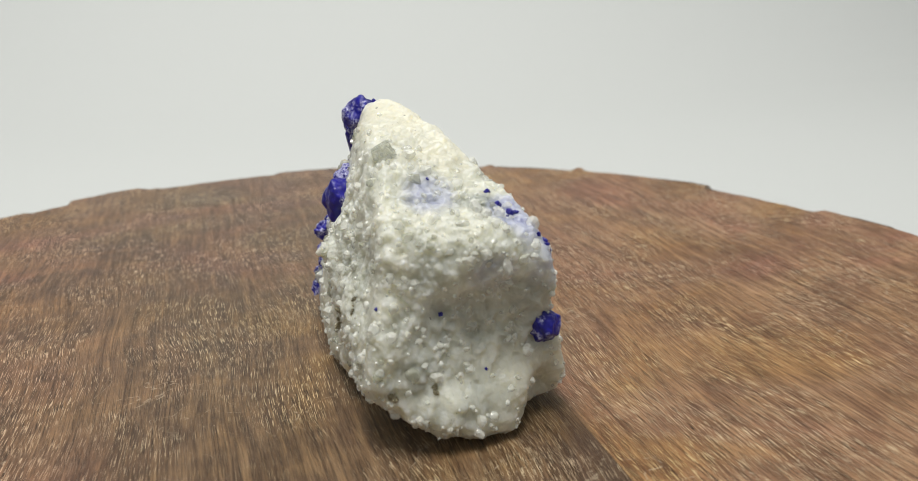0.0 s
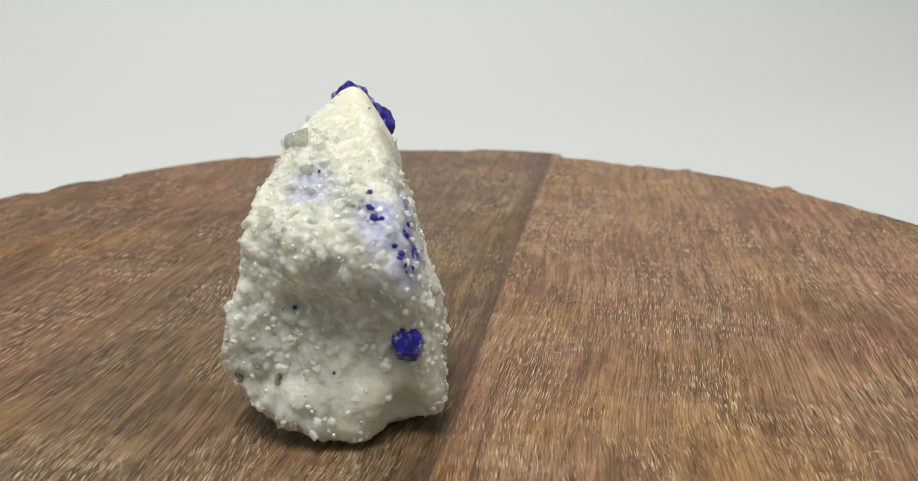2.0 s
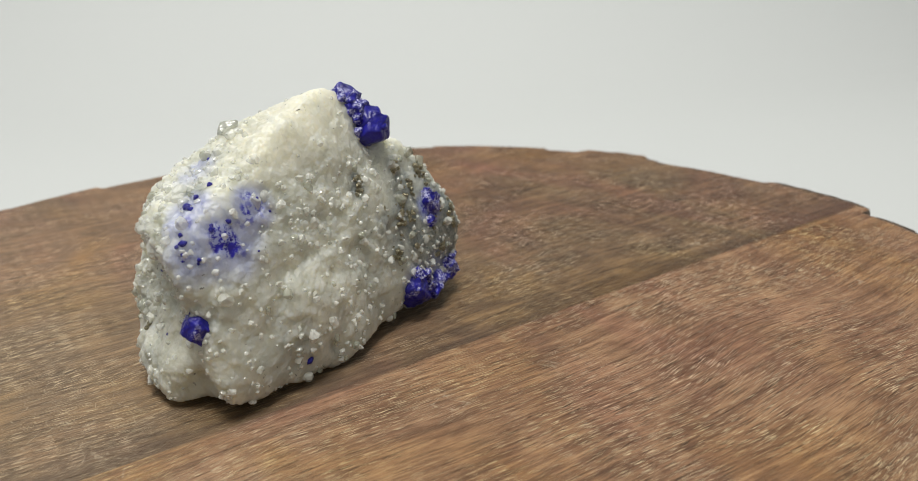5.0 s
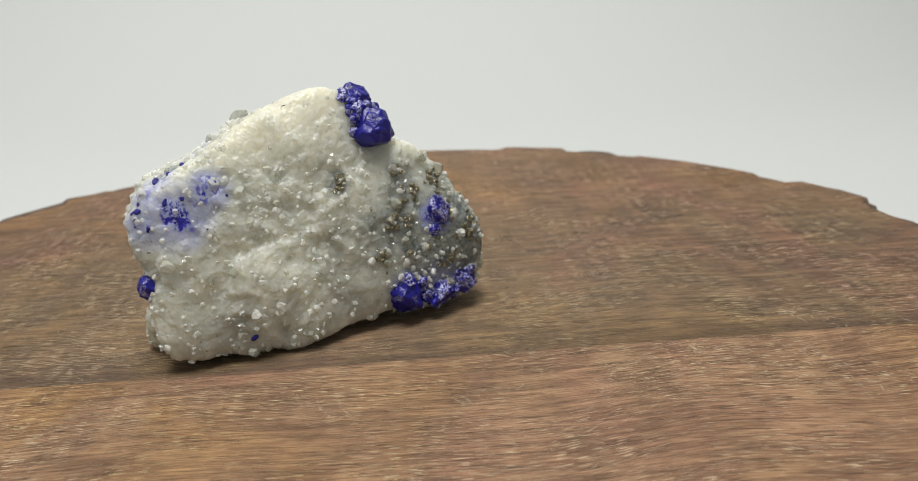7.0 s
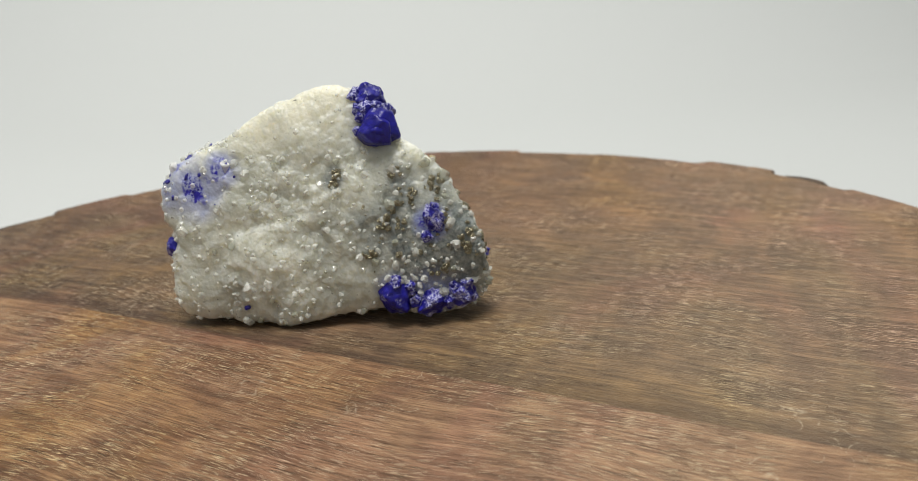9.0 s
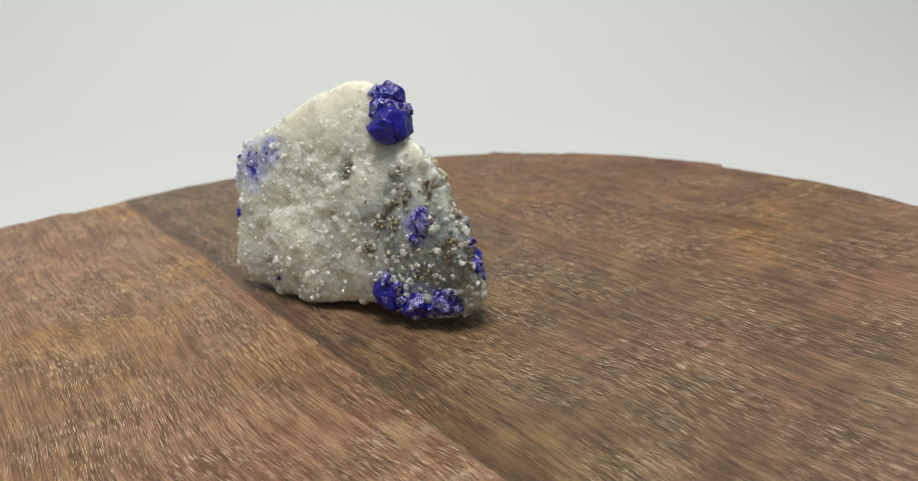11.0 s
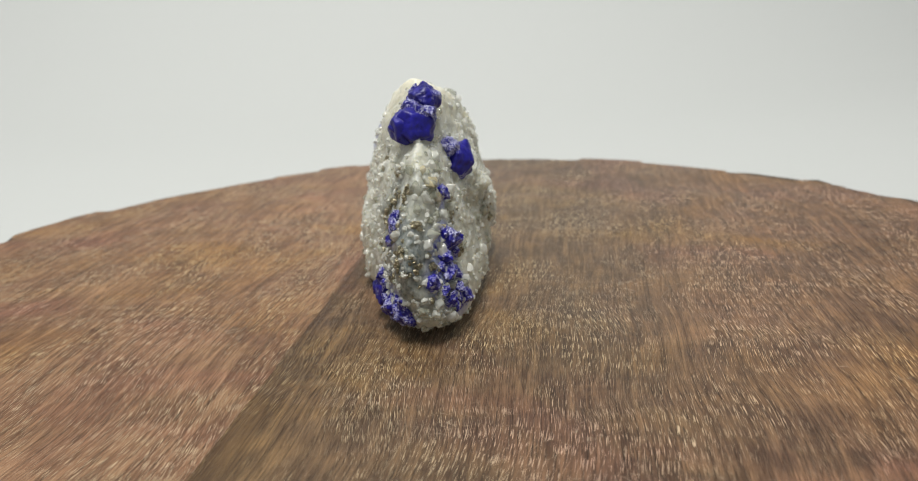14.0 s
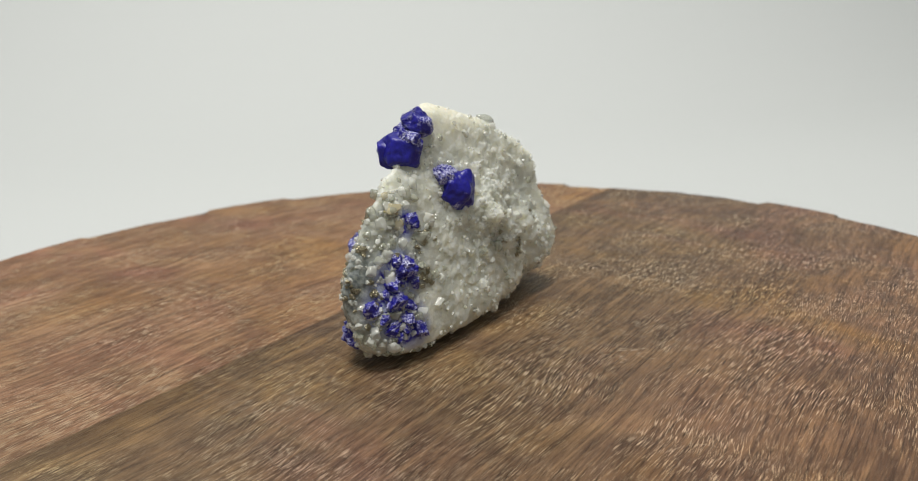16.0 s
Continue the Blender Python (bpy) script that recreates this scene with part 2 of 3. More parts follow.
# ---------------------------------------------------------------- backdrop
def backdrop():
    """A sheet of white paper that lies under the board and rises behind it in one bend."""
    section = [(-1.6, FLOOR), (0.4, FLOOR)]
    for k in range(1, 13):
        a = radians(90 * k / 12)
        section.append((0.4 + 0.5 * math.sin(a), FLOOR + 0.5 * (1 - math.cos(a))))
    section.append((0.9, FLOOR + 1.8))
    verts, faces = [], []
    for x in (-1.8, 1.8):
        verts += [(x, y, z) for y, z in section]
    n = len(section)
    for i in range(n - 1):
        faces.append((i, i + n, i + n + 1, i + 1))
    me = mesh_from("backdrop", verts, faces, PAPER)
    ob = new("backdrop", me)
    thick = ob.modifiers.new("thickness", "SOLIDIFY")
    thick.thickness, thick.offset = 0.003, -1
    return tagged(ob, "seamless matt white paper backdrop under and behind the board", "backdrop", kind="structure")


THICK = 0.024
FLOOR = -THICK - 0.0035
backdrop()

# ---------------------------------------------------------------- round board
BOARD_AT, BOARD_R = (0.0017, -0.0136), 0.1655
ALONG = Vector((-math.sin(radians(GRAIN_TURN)), math.cos(radians(GRAIN_TURN)), 0))
ACROSS = Vector((ALONG.y, -ALONG.x, 0))


PROUD = [(167.5, 4.5), (232.0, 3.0), (303.0, 5.5), (346.5, 6.0), (126.0, 4.5), (67.0, 7.0)]      # degrees: where the bark stands proud, and half its length


def board_radius(a):
    """The hewn, slightly lobed rim: plates of bark of uneven length stand a little in or out."""
    v = Vector((math.cos(a) * 2.3, math.sin(a) * 2.3, 4.0))
    r = BOARD_R + 0.0022 * math.cos(2 * a) - 0.0014 * math.sin(2 * a) + 0.0018 * noise.noise(v)
    for middle, half in PROUD:
        off = abs((math.degrees(a) - middle + 180) % 360 - 180)
        r += 0.0046 * min(1.0, max(0.0, (half - off) / 0.7 + 0.5))
    cell = math.floor((a / math.tau) * 31 + 0.8 * noise.noise(v * 1.7))
    r += 0.0034 * (noise.cell(Vector((cell * 3.1, 0.5, 0.5))) - 0.5)
    return r + 0.0005 * noise.noise(v * 12)


def plank(name, lo, hi, material, parent, label):
    """The part of the disc between two lines along the grain, lo and hi metres off the seam, with a rounded rim."""
    seam, middle = Vector((*SEAM, 0)), Vector((*BOARD_AT, 0))
    off = (middle - seam).dot(ACROSS)
    rim = []
    steps = 720
    for k in range(steps):
        a = math.tau * k / steps
        p = middle + Vector((math.cos(a), math.sin(a), 0)) * board_radius(a)
        rim.append(p)
    loop = []
    for k in range(steps):
        p, q = rim[k], rim[(k + 1) % steps]
        dp, dq = (p - seam).dot(ACROSS), (q - seam).dot(ACROSS)
        if lo <= dp <= hi:
            loop.append((p, True))
        for edge in (lo, hi):
            if (dp - edge) * (dq - edge) < 0:
                loop.append((p.lerp(q, (edge - dp) / (dq - dp)), False))
    # rings from the top's inside over a rounded rim to the underside
    rings = [(-0.0022, 0.0), (-0.0007, -0.0005), (0.0, -0.002), (0.0006, -THICK * 0.5), (-0.001, -THICK + 0.002), (-0.003, -THICK)]
    n = len(loop)
    bm = bmesh.new()
    made = []
    for inset, z in rings:
        row = []
        for p, on_rim in loop:
            d = (p - middle)
            pull = inset
            w = d.normalized() * pull
            if not on_rim or abs((p - seam).dot(ACROSS) - lo) < 1e-4 or abs((p - seam).dot(ACROSS) - hi) < 1e-4:
                w = ALONG * w.dot(ALONG)
            s = p + w
            row.append(bm.verts.new((s.x, s.y, z)))
        made.append(row)
    bm.faces.new(made[0])
    for a, b in zip(made, made[1:]):
        for k in range(n):
            f = bm.faces.new((a[k], b[k], b[(k + 1) % n], a[(k + 1) % n]))
            f.smooth = True
            if a is not made[0]:
                f.material_index = 1
    bm.faces.new(list(reversed(made[-1])))
    bmesh.ops.recalc_face_normals(bm, faces=bm.faces)
    grain_map = bm.loops.layers.uv.new("grain")
    for f in bm.faces:
        for corner in f.loops:
            corner[grain_map].uv = (corner.vert.co.dot(ACROSS), corner.vert.co.dot(ALONG))
    me = bpy.data.meshes.new(name)
    bm.to_mesh(me)
    bm.free()
    me.materials.append(material)
    me.materials.append(BARK)
    return child(name, me, parent, label=label)


def bark_plate(a0, a1, seed, parent):
    """One flake of bark along the rim, a little lower than the wood and standing out from it."""
    rng = random.Random(seed)
    out, top = rng.uniform(0.0012, 0.0042), -rng.uniform(0.0003, 0.0014)
    n = max(4, int((a1 - a0) / 0.02))
    verts, faces = [], []
    for k in range(n + 1):
        a = a0 + (a1 - a0) * k / n
        taper = min(1.0, 0.35 + 3.0 * min(k, n - k) / n)
        r = board_radius(a) - 0.0035
        o = board_radius(a) + out * taper + 0.0006 * noise.noise(Vector((math.cos(a) * 40, math.sin(a) * 40, seed)))
        for rr, z in ((r, top), (o - 0.0008, top - 0.0002), (o, top - 0.0016), (o - 0.0004, -THICK * 0.55), (o - 0.003, -THICK + 0.001), (r, -THICK + 0.001)):
            verts.append((BOARD_AT[0] + math.cos(a) * rr, BOARD_AT[1] + math.sin(a) * rr, z))
    for k in range(n):
        for j in range(6):
            faces.append((k * 6 + j, k * 6 + (j + 1) % 6, k * 6 + 6 + (j + 1) % 6, k * 6 + 6 + j))
    faces += [tuple(range(5, -1, -1)), tuple(n * 6 + j for j in range(6))]
    return child("bark_plate", mesh_from("bark_plate", verts, faces, BARK), parent)


board = tagged(new("round_board"), "round glued wooden serving board with a rough bark rim", "board")
GAP = 0.00002
plank("plank", GAP, 0.3, WOOD_RED, board, "reddish brown plank with pale flecks")
plank("plank", -0.3, -GAP, WOOD_DARK, board, "dark grey-brown plank with pale flecks")

rng = random.Random(3)
angle, count = 0.0, 0
while angle < math.tau - 0.05:
    step = rng.uniform(0.07, 0.3)
    bark_plate(angle + 0.004, min(angle + step, math.tau) - 0.004, count, board)
    angle, count = angle + step, count + 1

# ---------------------------------------------------------------- mineral specimen
# planes that bound the stone (azimuth, elevation, millimetres), then swellings and hollows (azimuth, elevation, spread, millimetres)
CUTS = [(255.4, 84.3, 31.8), (194.5, 76.7, 29.0), (17.6, 22.5, 38.2), (36.8, 21.7, 15.5), (287.1, 62.9, 24.5), (31.9, 15.3, 33.6), 
        (179.1, 17.2, 15.0), (263.0, 84.4, 32.4), (19.9, -77.2, 34.4), (163.0, -68.0, 34.8), (21.4, 16.9, 17.1), (189.0, 9.4, 12.1), 
        (276.9, 8.3, 30.5), (30.4, 3.7, 15.0), (149.4, 12.6, 31.3), (41.1, -17.7, 24.2), (150.2, 13.1, 36.7), (194.6, 12.0, 33.4), 
        (28.5, 16.9, 41.3), (209.8, -57.3, 25.6), (317.5, -7.6, 36.6), (56.8, -27.1, 35.3), (204.5, -41.1, 26.1), (54.0, -84.3, 23.1)]
SWELLS = [(101.8, -34.4, 0.18, 4.4), (273.7, 10.9, 0.64, -4.1), (69.6, 66.3, 0.32, 2.9), (200.8, -17.4, 0.19, 1.6), (301.6, -12.5, 0.39, -4.2), (187.8, 11.6, 0.51, 3.8), 
        (292.6, 20.0, 0.33, 2.9), (21.5, -54.6, 0.39, 3.1),
          (323.0, -25.0, 0.2, 1.5), (315.5, -31.0, 0.11, -4.5), (358.0, -30.0, 0.3, 0.8), (35.0, -36.0, 0.3, 1.0), (20.0, -14.0, 0.14, -0.9),
          (300.0, -24.0, 0.12, 0.8), (340.0, -20.0, 0.12, -0.8), (62.0, -24.0, 0.14, -0.8), (107.0, 40.0, 0.18, -2.6), (233.0, -8.0, 0.25, 2.8),
          (288.0, 17.0, 0.22, 1.0), (297.0, 0.0, 0.2, -1.4)]
LUMPS = [(113, 18, 0.1, 1.3), (326, -17, 0.22, -0.9), (91, -7, 0.32, -1.1), (323, 39, 0.32, -0.9), (16, -48, 0.32, -0.9), (104, 17, 0.1, -1.4),
         (118, -1, 0.1, 1.4), (179, 8, 0.1, 1.2), (234, -44, 0.14, -2.4), (246, -16, 0.16, 1.2), (189, 21, 0.1, -1.1), (244, 56, 0.1, -0.9), (29, -31, 0.22, -1.0),
         (201, 16, 0.22, -1.0), (291, 48, 0.32, -0.6), (12.5, -47, 0.05, -2.4)]
# broken plates: a place on the edge and the heart of the plate (millimetres on the board), the edge's outward run, height, softness and reach (millimetres)
LEDGES = [((15.0, -54.0, 10.8), (15.0, -54.0, 6.0), (0, 0, -1), 1.7, 0.5, 15.0), ((15.0, -53.0, 33.0), (14.0, -49.0, 38.0), (0, 0, 1), 1.1, 1.2, 14.0),
          ((22.0, -25.0, 23.6), (22.0, -22.0, 16.0), (0, 0.25, -1), 1.5, 0.3, 10.0), ((25.2, -30.8, 19.0), (22.5, -24.0, 14.0), (-0.4, 0.9, -0.3), 1.4, 0.3, 10.0),
          ((-8.5, 3.0, 26.0), (-7.0, 12.0, 25.0), (0.3, 1.0, 0.1), 0.7, 0.6, 9.0), ((28.5, -44.0, 20.0), (27.0, -38.0, 20.0), (-0.1, 1.0, 0.0), 0.8, 0.5, 10.0)]
BASE = Vector((0.005, -0.026, 0.0))
HEART = Vector((0, 0, 0.024))      # the stone's middle above its base

specimen = tagged(new("mineral_specimen"), "white sugary marble specimen with deep blue crystals on the wooden board", "mineral")


def local(x, y, z):
    """Millimetres on the board to metres in the specimen's space."""
    return np.array([x, y, z]) / 1000 - np.array(BASE)


# mineral zones: millimetres on the board, spread in millimetres, strength
BLUE_ZONES = [(26.5, -40.0, 32.4, 2.8, 1.0), (26.1, -39.6, 32.3, 5.2, 0.5), (22.4, -34.1, 36.5, 3.2, 0.6), (27.5, -46.0, 31.5, 4.0, 0.45), (22.5, -45.0, 38.5, 3.0, 0.55),
              (25.7, -47.2, 36.6, 3.0, 0.5), (8.6, -42.3, 41.7, 3.4, 0.34), (5.0, -1.0, 9.0, 3.0, 0.5), (1.0, 7.0, 7.0, 4.5, 0.5),
              (-12.0, 8.0, 14.0, 4.5, 0.85), (-9.5, 5.5, 20.0, 3.5, 0.95), (-13.5, 5.5, 9.0, 4.0, 0.85), (-8.3, 0.8, 29.5, 2.4, 0.75), (0.0, 7.5, 23.5, 2.8, 0.8), (18.0, -52.0, 30.0, 3.0, 0.2)]
GREY_ZONES = [(3.4, 4.0, 21.5, 8.0, 0.85), (-1.7, 12.8, 17.2, 9.5, 1.0), (1.6, 1.7, 30.1, 5.0, 0.6), (7.4, -2.6, 23.1, 4.5, 0.7),
              (1.8, 8.5, 12.0, 8.0, 0.9), (-6.0, 6.0, 29.0, 5.5, 0.55), (-10.0, 3.5, 22.0, 5.5, 0.6), (-10.9, 14.0, 12.3, 7.0, 0.5),
              (10.0, -11.4, 33.7, 1.8, 0.9), (9.9, -10.9, 36.0, 1.4, 0.8), (17.0, -44.0, 41.0, 2.6, 0.6), (26.0, -30.0, 12.0, 3.5, 0.3),
              (9.0, -40.0, 46.0, 3.0, 0.35), (24.0, -47.0, 26.0, 3.5, 0.35), (5.0, -55.0, 14.0, 3.0, 0.3)]
CREAM_ZONES = [(5.4, -20.0, 53.0, 9.0, 1.0), (12.0, -28.0, 48.0, 8.0, 0.8), (8.0, -12.0, 50.0, 6.0, 0.6), (24.0, -50.0, 8.0, 6.0, 0.4)]


def zone_mask(co, zones):
    out = np.zeros(len(co))
    for x, y, z, spread, strength in zones:
        d = np.linalg.norm(co - local(x, y, z), axis=1) * 1000 / spread
        out = np.maximum(out, strength * np.clip(1.7 - d, 0, 1))
    return out


def facet(q):
    """Blocky grains: in each cell a plane at its own height and slant."""
    d, near = noise.voronoi(q)
    c = near[0]
    slant = noise.noise_vector(c * 9.7)
    return 1.6 * noise.noise(c * 7.3) + 2.6 * slant.dot(q - c) - 0.5 * max(0.0, d[0] - 0.3)


def build_matrix():
    u, faces = unit_sphere(8)
    cuts = [(a, e, d / 1000) for a, e, d in CUTS]
    r = cut_radius(u, cuts, 12)
    for a, e, spread, height in SWELLS + LUMPS:
        r += height / 1000 * np.exp(-2 * (1 - u @ heading(a, e)) / spread ** 2)
    co = u * r[:, None] + np.array(HEART)
    cream = zone_mask(co, CREAM_ZONES)
    grey = zone_mask(co, GREY_ZONES)
    rough = (1.0 - 0.75 * np.clip(cream, 0, 1)) * (1.0 - 0.5 * np.clip(u @ heading(40, 0) * 1.5, 0, 1))
    lift = np.zeros(len(co))
    wob = np.zeros(len(co))
    for i, p in enumerate(co):
        q = Vector(p)
        crag = 0.5 - abs(noise.noise(q * 240))
        a = noise.noise(q * 150) * 0.0009 + noise.noise(q * 520) * 0.0003 + crag * rough[i] * 0.0013 - 0.0006
        knob = 0.45 - noise.voronoi(q * 760)[0][0]
        lift[i] = a + (0.25 + 0.75 * rough[i]) * (knob * 0.00062 + facet(q * 1250 + Vector((7, 3, 1))) * 0.00008) + rough[i] * facet(q * 400) * 0.0002
        wob[i] = noise.noise(q * 260) * 0.5 + noise.noise(q * 700) * 0.35
    for edge, heart, run, height, soft, reach in LEDGES:
        run = np.array(run) / np.linalg.norm(run)
        d = (co - local(*edge)) @ run * 1000 + 2.2 * wob
        near = np.exp(-(np.linalg.norm(co - local(*heart), axis=1) * 1000 / reach) ** 4)
        lift += height / 1000 * near * (1 / (1 + np.exp(-np.clip(d / soft, -30, 30))) - 0.5)
    co = co + u * lift[:, None]
    co[:, 2] = np.maximum(co[:, 2], 0.0002)
    me = mesh_from("marble_matrix", co, faces, MARBLE)
    blue = zone_mask(co, BLUE_ZONES)
    tint = np.stack([np.clip(m * (1 + 1.1 * wob), 0, 1) for m in (blue, grey, cream)] + [np.ones(len(co))], 1)
    attr = me.color_attributes.new("mineral", "FLOAT_COLOR", "POINT")
    attr.data.foreach_set("color", tint.astype(np.float32).ravel())
    child("marble_matrix", me, specimen, label="white sugary marble with grey and blue stains")
    return co, BVHTree.FromPolygons([tuple(c) for c in co], faces), blue, grey, cream, r ** 2 / np.mean(r ** 2)


STONE, TREE, BLUE_AT, GREY_AT, CREAM_AT, AREA_AT = build_matrix()


def on_stone(x, y, z):
    """The place and normal on the stone nearest to a point in millimetres on the board."""
    place, normal, _, _ = TREE.find_nearest(Vector(local(x, y, z)))
    return place, normal


def frame_on(place, normal, spin, sink=0.0):
    turn = normal.to_track_quat("Z", "Y").to_matrix().to_4x4()
    return Matrix.Translation(place - normal * sink) @ turn @ Matrix.Rotation(spin, 4, "Z")


def crystal_mesh(name, seed, size, dusty, planes=13, power=30, steps=5, material=BLUE, worn=1.0):
    """A stubby crystal with worn edges: faces at random about a ball, stretched to size (metres, half axes)."""
    rng = random.Random(seed)
    u, faces = unit_sphere(steps)
    cuts = []
    for k in range(planes):
        z = 1 - 2 * (k + 0.5) / planes
        cuts.append((math.degrees(k * 2.399963) + rng.uniform(-16, 16), math.degrees(math.asin(z)) + rng.uniform(-9, 9), rng.uniform(0.78, 1.0)))
    co = u * cut_radius(u, cuts, power)[:, None]
    off = Vector((seed * 3.7, seed * 1.3, 0))
    for i, p in enumerate(co):
        q = Vector(p)
        crumb = 0.1 * noise.noise(q * 4.5 + off) + 0.16 * (0.4 - noise.voronoi(q * 3.2 + off)[0][0]) + 0.05 * noise.noise(q * 13 + off)
        co[i] *= 1 + 0.07 * noise.noise(q * 1.9 + off) + worn * dusty * crumb + 0.02 * worn * facet(q * 2.4 + off) + 0.012 * facet(q * 6 + off)
    me = mesh_from(name, co * np.array(size), faces, material)
    shade = [min(1.0, max(0.0, dusty + 0.5 * noise.noise(Vector(p) * 1.6 + off))) for p in co]
    attr = me.attributes.new("dusty", "FLOAT", "POINT")
    attr.data.foreach_set("value", shade)
    return me


def crystal(seed, at, size, dusty, turn, label, planes=13, power=22, worn=1.0):
    """A blue crystal, at in millimetres on the board, size half axes in millimetres."""
    me = crystal_mesh("blue_crystal", seed, [s / 1000 for s in size], dusty, planes, power, worn=worn)
    return child("blue_crystal", me, specimen, Matrix.Translation(local(*at)) @ pose(0, 0, 0, *turn), label)


# the pair at the stone's peak: a flat-faced block below, a knobbly one above
crystal(11, (-0.9, -5.6, 43.7), (4.7, 4.5, 4.6), 0.12, (10, 20, 30), "large deep blue crystal with flat faces", 12, 19, 0.6)
crystal(16, (1.4, -5.0, 43.4), (3.3, 4.1, 3.8), 0.0, (0, 25, 10), "large deep blue crystal with flat faces", 10, 16, 0.4)
crystal(12, (-2.4, -9.7, 49.4), (3.5, 3.7, 3.5), 0.45, (0, 15, 70), "blue crystal dusted white at the peak", 13, 20)
for seed, at, s in ((51, (0.6, -11.4, 50.6), 1.4), (52, (0.0, -9.0, 49.8), 1.5), (53, (-0.6, -6.8, 48.2), 1.7), (54, (1.6, -9.6, 48.0), 1.4), (55, (2.4, -8.4, 46.4), 1.2),
                    (64, (-4.6, -6.4, 47.0), 1.4), (65, (-4.0, -7.6, 45.4), 1.6), (66, (3.2, -8.6, 43.4), 1.1), (67, (-2.8, -6.0, 47.0), 1.9)):
    crystal(seed, at, (s, s * 1.1, s), 0.6, (seed * 31, seed * 17, 0), "small knobbly blue crystal", 10, 26)
crystal(13, (1.0, -8.2, 47.8), (2.0, 2.2, 2.0), 0.6, (40, 0, 10), "small knobbly blue crystal")
crystal(15, (-0.4, -12.2, 50.8), (1.6, 1.8, 1.5), 0.5, (20, 50, 10), "small knobbly blue crystal")
# single crystals on the faces
crystal(21, (-6.0, -17.0, 33.6), (4.3, 4.5, 4.9), 0.3, (0, -10, 20), "blue crystal block on the pale face", 13, 18, 0.8)
crystal(22, (-5.4, -14.2, 37.4), (3.0, 3.3, 2.6), 0.8, (30, 0, 0), "dusty blue crystal")
crystal(27, (27.8, -46.8, 17.8), (2.7, 2.8, 3.0), 0.42, (0, 0, 0), "round blue crystal in a hollow", 12, 34)
# the row along the foot
crystal(31, (5.4, 0.2, 7.2), (4.4, 4.0, 4.4), 0.34, (0, 20, 0), "blue crystal at the foot", 12, 20, 1.3)
crystal(32, (0.5, 6.6, 5.0), (3.6, 3.5, 3.4), 0.52, (30, 20, 0), "dusty blue crystal at the foot", 11, 22, 1.7)
crystal(33, (-3.8, 12.0, 6.6), (2.9, 3.1, 3.4), 0.55, (30, 60, 0), "dusty blue crystal at the foot", 11, 22, 1.7)
crystal(34, (-0.9, 7.3, 23.8), (2.2, 2.9, 3.7), 0.62, (0, 10, 0), "dusty blue crystal in the grey zone", 11, 24, 1.7)
for seed, at, s in ((71, (3.2, 4.4, 6.0), 1.6), (72, (-1.4, 10.0, 5.4), 1.7), (73, (-4.6, 12.8, 9.4), 1.6), (74, (6.0, 1.2, 10.6), 1.6), (75, (3.8, 3.0, 9.0), 1.5),
                    (76, (-2.4, 10.8, 8.2), 1.4), (77, (0.4, 6.6, 20.6), 1.3), (78, (-0.6, 8.0, 27.0), 1.1)):
    place, normal = on_stone(*at)
    p = (place + BASE) * 1000
    crystal(seed, (p.x, p.y, p.z), (s, s * 1.1, s), 0.6, (seed * 23, seed * 41, 0), "small knobbly blue crystal", 10, 26, 1.7)
# the crowd of blue on the narrow end
for seed, at, s in ((41, (-8.6, 3.6, 20.4), 3.0), (42, (-12.4, 7.1, 15.0), 2.2), (43, (-10.6, 13.0, 14.2), 1.9), (44, (-14.6, 2.6, 7.3), 2.1),
                    (45, (-9.4, 7.4, 18.0), 1.9), (46, (-8.0, -1.2, 29.9), 2.0), (58, (-10.6, 9.0, 16.4), 1.2), (59, (-13.4, 3.4, 12.6), 1.1), (61, (-10.0, 5.0, 19.6), 1.3), (62, (-13.4, 8.4, 7.0), 1.3), (63, (-14.2, 6.4, 8.4), 1.2),
                    (47, (-13.8, 5.2, 10.4), 1.7), (48, (-12.8, 9.6, 9.0), 1.7),
                    (49, (-12.0, 4.6, 13.0), 1.5), (50, (-8.8, 5.4, 22.6), 1.5), (56, (-11.8, 10.6, 11.4), 1.4), (57, (-9.6, 1.6, 16.8), 1.3)):
    place, normal = on_stone(*at)
    p = (place + BASE) * 1000
    crystal(seed, (p.x, p.y, p.z), (s * 0.8, s * 0.9, s), 0.55, (seed * 40, seed * 25, 0), "small blue crystal on the narrow end", 9, 36, 1.6)


def grain_mesh(name, seed, material):
    """A chunky rounded grain, its faces askew."""
    rng = random.Random(seed)
    u, faces = unit_sphere(2)
    cuts = [(math.degrees(k * 2.399963) + rng.uniform(-25, 25), math.degrees(math.asin(1 - 2 * (k + 0.5) / 9)) + rng.uniform(-15, 15), rng.uniform(0.65, 1.0)) for k in range(9)]
    return mesh_from(name, u * cut_radius(u, cuts, 50)[:, None], faces, material, smooth=False)


GRAINS = [grain_mesh("calcite_grain", s, CALCITE) for s in range(6)]
SMOKY_GRAINS = [grain_mesh("calcite_grain", s + 20, SMOKY) for s in range(3)]
PYRITES = [grain_mesh("pyrite_grain", s + 40, PYRITE) for s in range(4)]
BLUE_GRAINS = [crystal_mesh("blue_grain", s + 60, (1, 1, 1), 0.3, 9, 14, 2) for s in range(3)]


